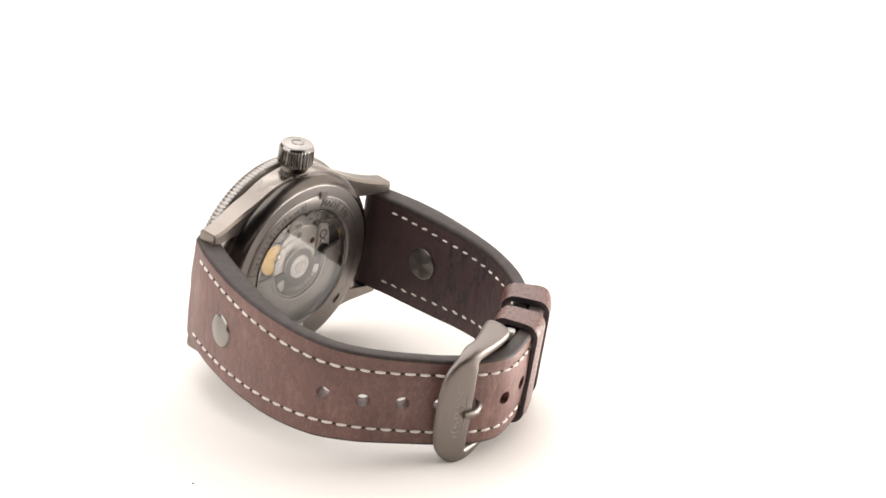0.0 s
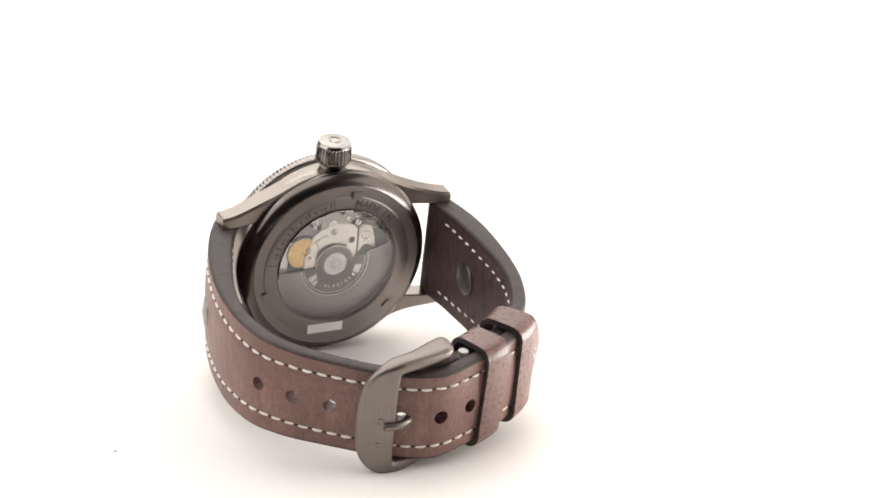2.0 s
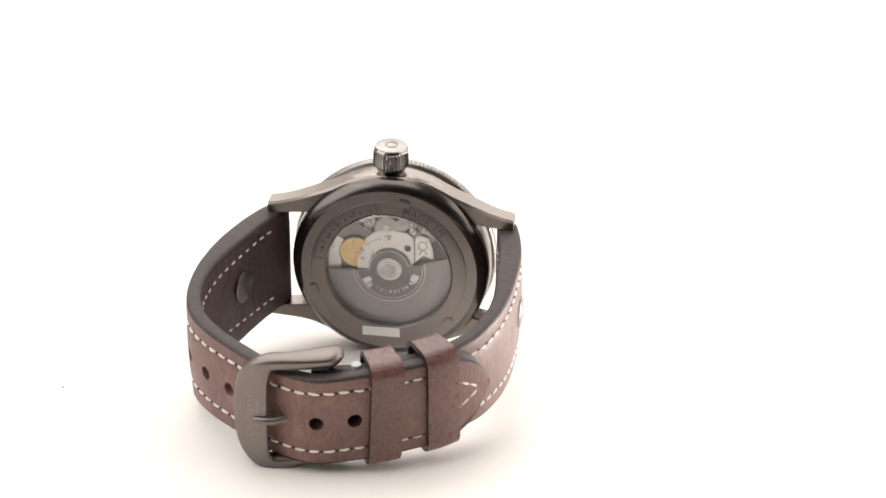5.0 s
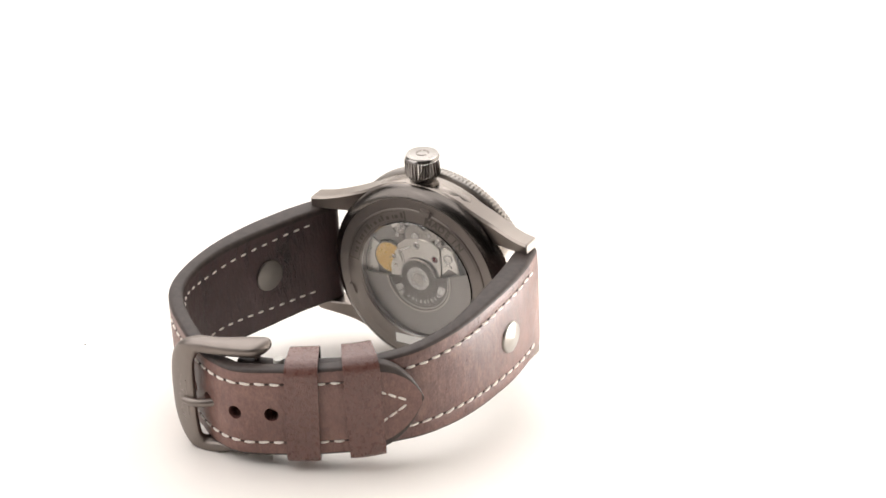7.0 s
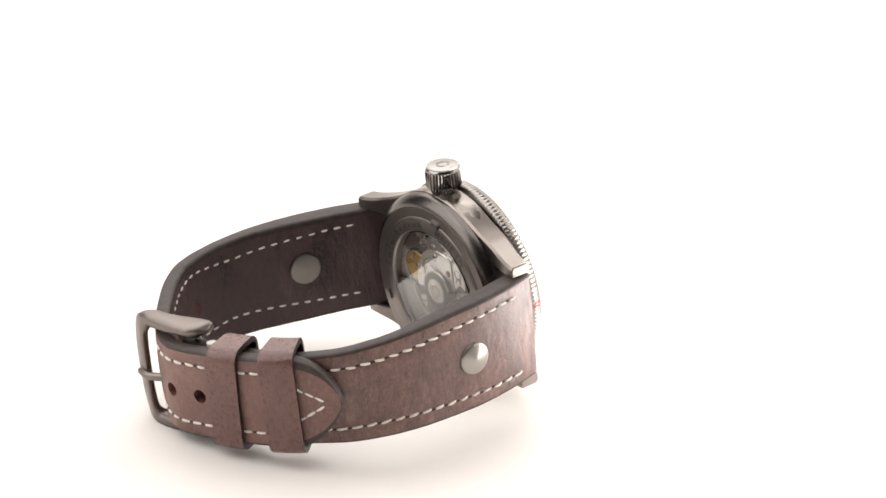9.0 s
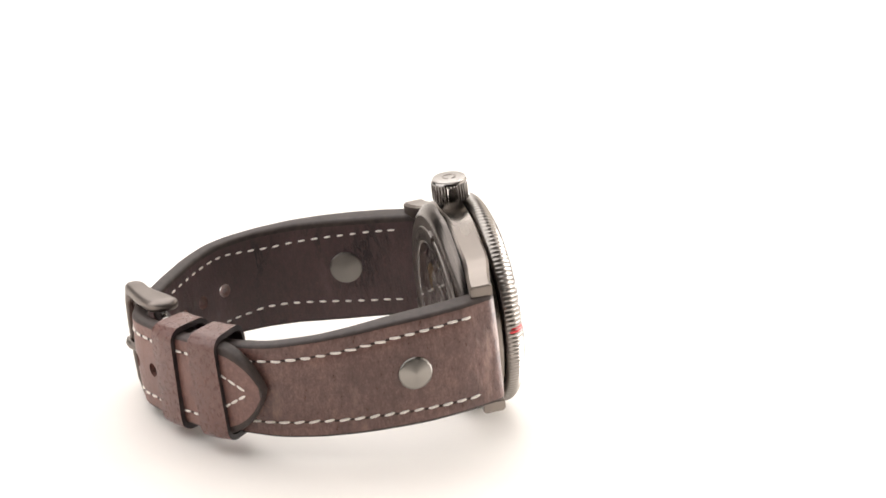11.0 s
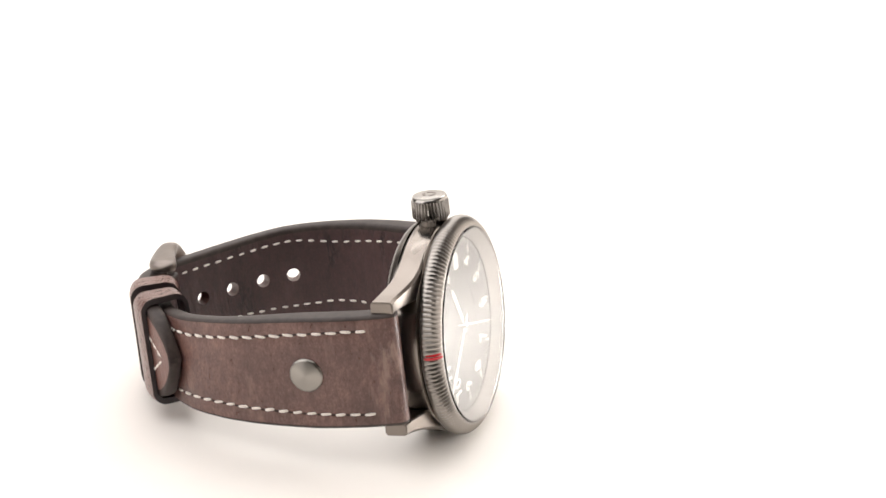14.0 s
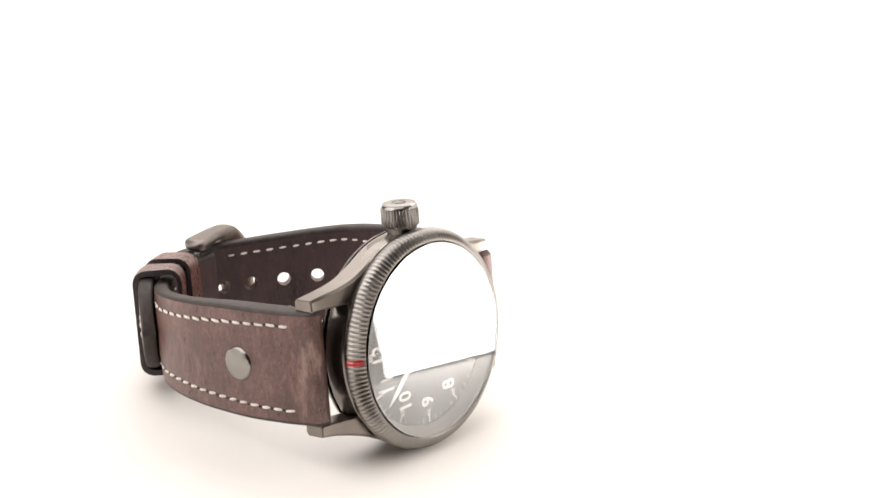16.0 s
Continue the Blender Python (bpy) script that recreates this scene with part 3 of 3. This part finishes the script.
def movement():
    plate = part("movement", disc(13.4, 23.3, 23.6, n=96), PLATE, watch, "automatic movement behind the display glass")
    # flat black shapes round the wheels: shade of sunk pockets put into colour
    part("pocket_shade", disc(3.5, 23.26, 23.32, -0.8, 9.3), BLACK, plate)
    part("pocket_shade", disc(4.1, 23.25, 23.32, -7.3, 3.0), BLACK, plate)
    part("pocket_shade", disc(1.9, 23.24, 23.32, 4.6, 10.0), BLACK, plate)
    part("pocket_shade", disc(1.6, 23.23, 23.32, -5.0, 10.2), BLACK, plate)
    part("pocket_shade", prism([(8.8, 6.4), (10.4, 7.4), (12.9, 3.6), (12.6, 1.5), (9.0, 1.5)], 23.2, 23.3), BLACK, plate)
    # train bridge, setting bridge and the plates at the rim
    part("bridge", prism([(-6.7, -1.6), (-6.4, 1.2), (-5.2, 2.9), (-5.9, 4.6), (-5.2, 6.6), (-3.4, 8.1), (-1.2, 8.9), (1.4, 9.0), (3.8, 8.5), (5.0, 7.4), (5.1, 0.3), (3.6, -1.6)], 22.7, 23.2, 0.12), BRIDGE, plate)
    part("bridge", prism([(5.35, 7.3), (5.9, 8.2), (8.2, 7.7), (9.1, 5.0), (9.5, 2.2), (8.4, 2.9), (7.1, 3.4), (5.9, 2.2), (5.4, 1.6)], 22.75, 23.2, 0.12), BRIDGE, plate)
    part("bridge", arc_plate(10.6, 13.3, 150, 186, 22.95, 23.28), BRIDGE, plate)
    part("bridge", arc_plate(11.9, 13.4, 72, 122, 22.95, 23.28), BRIDGE, plate)
    part("bridge", arc_plate(11.4, 13.4, 36, 66, 22.95, 23.28), PLATE, plate)
    part("bridge_spring", arc_plate(9.9, 10.3, -4, 24, 22.7, 22.95, 2.6, 1.6), GOLD, plate, "gilt spring")
    part("setting_lever", arc_plate(0.75, 1.15, 0, 360, 22.62, 22.8, 7.0, 5.7, 20), STEEL, plate)
    part("setting_lever", prism([(6.2, 3.9), (6.5, 3.7), (7.1, 4.7), (7.7, 3.7), (8.0, 3.9), (7.3, 5.0), (6.9, 5.0)], 22.62, 22.8, 0.03), STEEL, plate)
    # balance under its cock
    part("balance_wheel", disc(3.45, 22.72, 22.9, -7.3, 3.0, hole=0.2, n=48), GOLD, plate, "gilt balance wheel")
    part("balance_rim", arc_plate(3.5, 3.68, 0, 360, 22.7, 22.95, -7.3, 3.0, 48), ROTOR_DARK, plate)
    part("balance_cock", prism([(-6.9, -1.4), (-4.4, -1.4), (-4.2, 3.4), (-5.0, 5.6), (-5.9, 5.0), (-5.6, 3.4), (-6.6, 2.6), (-6.9, 1.6)], 22.42, 22.66, 0.08), BRIDGE, plate)
    part("regulator", arc_plate(5.0, 5.3, 100, 150, 22.55, 22.68, -1.0, 1.6, 16), STEEL, plate)
    part("hairspring_stud", disc(0.5, 22.3, 22.5, -6.1, 3.7, 16), STEEL, plate)
    part("hairspring_stud", box(-6.2, -5.4, 22.3, 22.5, 1.5, 2.2, 0.05), STEEL, plate)
    for r, n, x, z in ((2.75, 34, -0.8, 9.2), (1.5, 20, 2.6, 10.2), (1.1, 16, 4.6, 10.4), (1.2, 16, -4.6, 10.2), (0.9, 14, 8.6, 8.9)):
        part("wheel", gear(r, n, 22.9, 23.1, x, z), ROTOR, plate)
        part("wheel_hub", disc(r * 0.35, 22.75, 22.95, x, z, 16), STEEL, plate)
    for r, x, z in ((0.75, -0.5, 7.3), (0.7, -3.7, 11.3), (0.8, 4.9, 9.1), (0.6, 7.2, 9.4), (0.5, -5.1, 8.9), (0.45, 10.0, 8.3), (0.4, -2.0, 12.5), (0.4, 1.6, 12.5)):
        screw = part("screw", disc(r, 22.52, 22.75, x, z, 20), STEEL, plate)
        slot = box(-r * 0.92, r * 0.92, 22.505, 22.6, -0.09, 0.09)
        bmesh.ops.rotate(slot, matrix=Matrix.Rotation(r * 40 + x, 3, "Y"), verts=slot.verts)
        bmesh.ops.translate(slot, vec=(x, 0, z), verts=slot.verts)
        part("slot", slot, BLACK, screw)
    part("oil_sink", disc(0.85, 22.66, 22.72, 3.8, 4.9, 24), ROTOR_DARK, plate)
    part("jewel", disc(0.62, 22.63, 22.72, 3.8, 4.9, 20), RUBY, plate)
    # rotor: bearing, half-moon web with pierced panels, heavy bevelled rim
    part("rotor_web", arc_plate(2.6, 7.5, 186, 372, 22.15, 22.35, n=48), ROTOR_WEB, plate, "dark sunk rotor web")
    part("rotor_groove", arc_plate(6.95, 7.2, 190, 368, 22.1, 22.2, n=48), ROTOR, plate)
    part("rotor_hub", arc_plate(2.5, 4.1, 0, 360, 22.05, 22.35, n=48), ROTOR_WEB, plate)
    part("rotor_hub_edge", arc_plate(4.1, 4.4, 12, 190, 22.0, 22.35, n=40), ROTOR, plate)
    part("rotor_lip", arc_plate(7.5, 7.85, 186, 374, 21.85, 22.35, n=48), ROTOR, plate)
    part("rotor_weight", lathe([(7.85, 22.4), (7.85, 21.95), (8.2, 21.8), (10.6, 21.72), (11.4, 21.8), (12.3, 22.05), (13.3, 22.25), (13.4, 22.5)], 72, span=(185, 376)), ROTOR_DARK, plate, "grey half-moon rotor weight")
    for r0, r1, y, mat in ((0.0, 1.2, 21.8, ROTOR), (1.32, 1.75, 21.86, STEEL), (1.85, 2.65, 21.82, STEEL)):
        part("bearing_ring", arc_plate(r0, r1, 0, 360, y, 22.3, n=40), mat, plate)
    for r0, r1, a0, a1 in ((4.7, 6.6, 206, 219), (5.3, 6.7, 221, 229), (4.9, 6.5, 331, 350), (5.2, 6.0, 322, 328)):
        part("panel", arc_plate(r0, r1, a0, a1, 22.05, 22.16), STEEL, plate)
    for k, wide in enumerate((2.2, 4.5, 2.6, 5.2, 5.2, 3.4, 4.8, 5.0)):
        a0 = 240 + k * 10
        part("engraving", arc_plate(5.15, 5.95, a0, a0 + wide, 22.11, 22.16, n=3), ROTOR, plate)
    for k, wide in enumerate((5, 9, 3, 7, 6, 9, 4)):
        part("engraving", arc_plate(6.25, 6.5, 245 + k * 11, 245 + k * 11 + wide, 22.12, 22.16, n=3), ROTOR_DARK, plate)


# ---- strap ----
HOLES = [LONG.nearest(x, y) for x, y in ((-32.0, -20.3), (-27.3, -26.5), (-21.5, -31.5))]
PITCH = 7.35
H5 = LONG.nearest(-2.3, -40.9)
HOLES += [H5 - 2 * PITCH + 0.4, H5 - PITCH - 0.5, H5, LONG.nearest(4.75, -38.7)]


def place_along(path, s, depth, z, lean=0.0):
    """A pose on the strap: x along it, y inwards, z across; depth below the outer face."""
    p, t, n = path.at(s)
    c = t.cross(n)
    m = Matrix(((t.x, n.x, c.x, 0), (t.y, n.y, c.y, 0), (t.z, n.z, c.z, 0), (0, 0, 0, 1)))
    q = (p + n * (depth - path.lean(s) * z)) * MM
    return Matrix.Translation((q.x, q.y, (z + path.lift(s)) * MM)) @ m @ Matrix.Rotation(lean, 4, "Y")


def stitch_mesh(length, name, wide=0.34, high=0.3):
    bm = bmesh.new()
    bmesh.ops.create_uvsphere(bm, u_segments=8, v_segments=6, radius=1)
    for v in bm.verts:
        x = math.copysign(abs(v.co.z) ** 0.55, v.co.z)
        v.co = Vector((x * length / 2, v.co.x * high * (1 - 0.3 * x * x) + 0.12 * x * x, v.co.y * wide))
    bmesh.ops.scale(bm, vec=(MM, MM, MM), verts=bm.verts)
    me = bpy.data.meshes.new(name)
    bm.to_mesh(me)
    bm.free()
    me.materials.append(THREAD)
    me.polygons.foreach_set("use_smooth", [True] * len(me.polygons))
    return me


STITCH = stitch_mesh(2.2, "stitch", 0.3, 0.3)
STITCH_IN = stitch_mesh(1.7, "inner_stitch", 0.26, 0.22)


def pit_mesh():
    bm = lathe([(0, -0.09), (0.3, -0.09), (0.42, -0.02), (0.42, 0.2), (0, 0.2)], 8, closed=False)
    bmesh.ops.scale(bm, vec=(MM * 1.15, MM, MM * 0.55), verts=bm.verts)
    me = bpy.data.meshes.new("needle_hole")
    bm.to_mesh(me)
    bm.free()
    me.materials.append(PIT)
    return me


PIT_MESH = pit_mesh()


def sew(path, strap, half, thick, s0, s1, inset, outer=True, pitch=2.95, rise=0.0):
    """Rows of stitches along both long edges of a strap."""
    count = int((s1 - s0) / pitch)
    for sz in (-1, 1):
        for k in range(count + 1):
            s = s0 + k * pitch
            z = sz * (half(s) - inset) + (rise if sz < 0 else 0)
            slope = (half(s + 1) - half(s - 1)) / 2 * sz
            depth = 0.1 if outer else thick(s) + 0.02
            ob = new("stitch", STITCH if outer else STITCH_IN)
            ob.parent = strap
            ob.matrix_local = place_along(path, s, depth, z + random.uniform(-0.06, 0.06), -slope * 1.0 + sz * 0.05 + random.uniform(-0.05, 0.05)) @ Matrix.Diagonal((random.uniform(0.9, 1.06), 1 if outer else -1, random.uniform(0.9, 1.1), 1))
            if outer and k < count:
                pit = new("needle_hole", PIT_MESH)
                pit.parent = strap
                pit.matrix_local = place_along(path, s + pitch / 2, 0.17, z)


def rivet(path, strap, thick, x, y, back_rise=0.0, back_shift=0.0):
    s = path.nearest(x, y)
    for outer in (True, False):
        bm = lathe([(0, -0.95), (0.25, -0.93), (2.9, -0.5), (3.25, -0.36), (3.38, -0.15), (3.38, 0.5), (0, 0.5)], 64, closed=False)
        place = place_along(path, s, -0.15, 0) if outer else place_along(path, s + back_shift, thick(s) + 0.15, back_rise)
        if not outer:
            bmesh.ops.scale(bm, vec=(1.03, -0.5, 1.03), verts=bm.verts)
            bmesh.ops.reverse_faces(bm, faces=bm.faces)
        ob = part("rivet" if outer else "rivet_back", bm, RIVET if outer else RIVET_BACK, strap, "domed steel rivet with a spun finish")
        ob.matrix_local = place


def straps():
    long = part("long_strap", strap_mesh(LONG, tail_width, long_thick, long_seam, TIP), [LEATHER, EDGE, LINING], watch, "brown leather strap end with punched holes")
    cut = []
    for s in HOLES:
        p, t, n = LONG.at(s)
        p = p + Vector((0, 0, LONG.lift(s)))
        k = LONG.lean(s)
        cut.append(tube([tuple(p - n * 3 - Vector((0, 0, 4.5 * k))), tuple(p + n * (long_thick(s) + 2) + Vector((0, 0, 4.0 * k)))], 1.45, 16))
    punched(long, cut)
    short = part("short_strap", strap_mesh(SHORT, short_width, short_thick, short_seam), [LEATHER_GRAINED, EDGE, LINING], watch, "brown leather buckle strap")
    sew(LONG, long, long_seam, long_thick, 7.6, LONG.length - TIP - 1.5, 0)
    sew(SHORT, short, short_seam, short_thick, 7.6, SHORT.length - 25, 0)
    sew(LONG, long, long_inner_seam, long_thick, 9.5, H5 - 7.5, 0, False, rise=0.8)
    sew(SHORT, short, short_seam, short_thick, 9.5, SHORT.length - 19, 0.15, False)
    # the point's converging seams
    for sz in (-1, 1):
        for k in range(4):
            u = (k + 0.35) / 4
            s = LONG.length - TIP + lerp(-0.4, TIP - 3.2, u)
            ob = new("stitch", STITCH)
            ob.parent = long
            ob.matrix_local = place_along(LONG, s, 0.05, sz * lerp(4.6, 0.3, u), sz * 0.55)
    rivet(LONG, long, long_thick, -32.9, 8.6, 0.6)
    rivet(SHORT, short, short_thick, 29.6, 9.0)
    return long, short


def keepers():
    """Two leather loops round both strap ends."""
    first = LONG.nearest(4.75, -38.7) + 2.9
    for s0, wide, lean in ((first, 6.4, 0.03), (first + 11.6, 6.9, -0.02)):
        bm = bmesh.new()
        rings = []
        for k in range(7):
            s = s0 + wide * k / 6
            p, t, n = LONG.at(s)
            h = long_width(s) + 0.05
            deep = long_thick(s) + 4.9
            ring = []
            for grow in (0.0, 1.0):
                r = 1.7 + grow * 1.1
                hw, d0, d1 = h + 0.25 + grow * 1.2, -0.12 - grow, deep + grow * 0.8
                loop = []
                for cx, cz, a0 in ((d0 + r, hw - r, 90), (d0 + r, -hw + r, 180), (d1 - r, -hw + r, 270), (d1 - r, hw - r, 0)):
                    for a in range(0, 91, 18):
                        ang = radians(a0 + a)
                        loop.append((cx + r * math.cos(ang), cz + r * math.sin(ang)))
                for d, z in loop:
                    bulge = 0.12 * math.sin(math.pi * k / 6) if grow else 0
                    q = p + n * (d - bulge * (1 if d < 1 else 0)) + t * lean * z
                    ring.append(bm.verts.new((q.x, q.y, z + LONG.lift(s))))
            rings.append(ring)
        m = len(rings[0]) // 2
        for k, (a, b) in enumerate(zip(rings, rings[1:])):
            for i in range(m):
                j = (i + 1) % m
                f = bm.faces.new((a[i], b[i], b[j], a[j]))
                f.material_index = 1
                bm.faces.new((a[m + i], a[m + j], b[m + j], b[m + i]))
        for ring in (rings[0], rings[-1]):
            for i in range(m):
                j = (i + 1) % m
                f = bm.faces.new((ring[i], ring[j], ring[m + j], ring[m + i]))
                f.material_index = 1
        bmesh.ops.recalc_face_normals(bm, faces=bm.faces)
        part("strap_loop", bm, [LOOP, EDGE_DARK], watch, "brown leather loop with dark edges")


def loft(bm, rings):
    vs = [[bm.verts.new(q) for q in ring] for ring in rings]
    m = len(vs[0])
    for a, b in zip(vs, vs[1:]):
        for i in range(m):
            bm.faces.new((a[i], a[(i + 1) % m], b[(i + 1) % m], b[i]))
    bm.faces.new(vs[0])
    bm.faces.new(vs[-1][::-1])


def buckle_frame():
    """A satin casting: a broad crossbar with rounded outer corners, and two arms back to the bar that holds the short strap."""
    bm = bmesh.new()
    rings = []

    def ring_of(inner, outer, y, hy, tilt, shrink=1.0):
        """A rounded section between an inner and an outer point of the buckle's plan."""
        mx, mz = (inner[0] + outer[0]) / 2, (inner[1] + outer[1]) / 2
        ring = []
        for i in range(22):
            a = 2 * math.pi * i / 22
            c = math.copysign(abs(math.cos(a)) ** 0.66, math.cos(a)) * shrink
            d = math.copysign(abs(math.sin(a)) ** 0.66, math.sin(a)) * shrink
            x = mx + c * (outer[0] - inner[0]) / 2
            ring.append((x, y + d * hy - tilt * (x + 14.5) * 0.33, mz + c * (outer[1] - inner[1]) / 2))
        return ring

    def arm(sz):
        rows = []
        for k in range(25):
            u = k / 24
            x = lerp(-10.2, 1.7, u)
            v = (x + 15.0) / 18.3
            y = -39.0 + 4.7 * ease((v - 0.14) / 0.9) - 0.2 * math.sin(math.pi * v)
            hy = lerp(2.05, 3.1, ease(u * 1.25))
            end = math.sqrt(max(0.02, 1 - max(0.0, (u - 0.82) / 0.18) ** 2))
            inside, outside = (10.15, 12.85) if sz > 0 else (lerp(9.4, 9.1, u), lerp(12.4, 11.0, ease(u * 2)))
            rows.append(ring_of((x, sz * inside), (x, sz * outside), y, hy, 0, end))
        return rows

    rings += arm(1)[::-1]
    for k in range(1, 60):
        f = radians(3 * k)
        c, d = math.cos(f), math.sin(f)
        zi, zo = (10.15, 12.85) if c > 0 else (9.4, 12.4)
        inner = (-10.2 - 1.7 * d ** 0.55, math.copysign(abs(c) ** 0.42, c) * zi)
        outer = (-10.2 - 8.7 * d ** 0.85, math.copysign(abs(c) ** 0.66, c) * zo)
        w = ease(min(3 * k, 180 - 3 * k) / 50)
        front = -41.3 - 0.5 * (1 - min(1, (outer[1] / 12) ** 2))
        rings.append(ring_of(inner, outer, lerp(-39.05, front + 1.38, w), lerp(2.05, 1.03, w), w))
    rings += arm(-1)
    loft(bm, rings)
    bmesh.ops.recalc_face_normals(bm, faces=bm.faces)
    bmesh.ops.translate(bm, vec=(0, 0.6, 0.3), verts=bm.verts)
    buckle = part("buckle", bm, BUCKLE, watch, "satin gunmetal buckle with engraved lettering")
    # worn engraving: a fine rule with strokes beside it
    def face_y(x, z):
        return -40.7 - 0.5 * (1 - (z / 12) ** 2) + 0.36 - (x + 14.5) * 0.33

    y = face_y(-13.7, 0.3)
    part("engraved_rule", box(-13.79, -13.61, y - 0.02, y + 0.5, -3.6, 4.2, 0.02), WORN_MARK, buckle)
    curl = []
    for k in range(121):
        z = lerp(-5.2, 5.6, k / 120)
        x = -15.3 + (0.4 + 0.28 * math.sin(k * 0.11)) * math.sin(k * 0.52) + 0.3 * math.sin(k * 0.19)
        curl.append((x, face_y(x, z) + 0.04, z + 0.35 * math.cos(k * 0.52)))
    part("engraving", tube(curl, 0.09, 6), WORN_MARK, buckle)
    part("spring_bar", tube([(-0.6, -34.6, z) for z in (-9.6, -9.0, 9.0, 9.8)], 0.7), STEEL, buckle)
    part("bar_tip", tube([(4.2, -34.4, z) for z in (8.8, 9.6, 10.5)], 1.0), LUME, buckle, "pale end of the spring bar")
    part("tongue", tube([(1.4, -34.8, 0), (-2.5, -36.0, 0), (-7.0, -38.0, 0), (-9.2, -40.3, 0), (-10.7, -41.2, 0), (-12.4, -41.5, 0), (-14.3, -41.3, 0)], 0.85, 14,
                        lambda u: 1.0 if u < 0.9 else 0.8), BUCKLE, buckle, "round steel buckle tongue")
    return buckle


case()
bezel()
dial()
crown()
caseback()
movement()
for piece in watch.children:          # the head stands a little steeper than the strap
    piece.matrix_local = pose(0, 0.025, 0) @ pose(0, 0, 0, 0.0, 0, 1.6) @ pose(0, -0.025, 0)
straps()
keepers()
buckle_frame()

# a grain of dust on the turntable
grain = bmesh.new()
bmesh.ops.create_icosphere(grain, subdivisions=1, radius=0.22)
bmesh.ops.scale(grain, vec=(1.3, 0.8, 0.6), verts=grain.verts)
speck = tagged(part("dust_speck", grain, EDGE, None), "tiny dark dust speck on the white table", "dust")


def speck_pose(t, turn):
    u = (t - 1.5) / 6
    return pose(0, 0, 0, 0, 0, turn) @ pose(lerp(-52, -58.4, u) * MM, lerp(-13.5, -11.8, u) * MM, 0.12 * MM)


def motions():
    walk(speck, [(t, speck_pose(t, turn)) for t, turn in TURN])
    walk(watch, [(t, watch_pose(turn)) for t, turn in TURN])


motions()
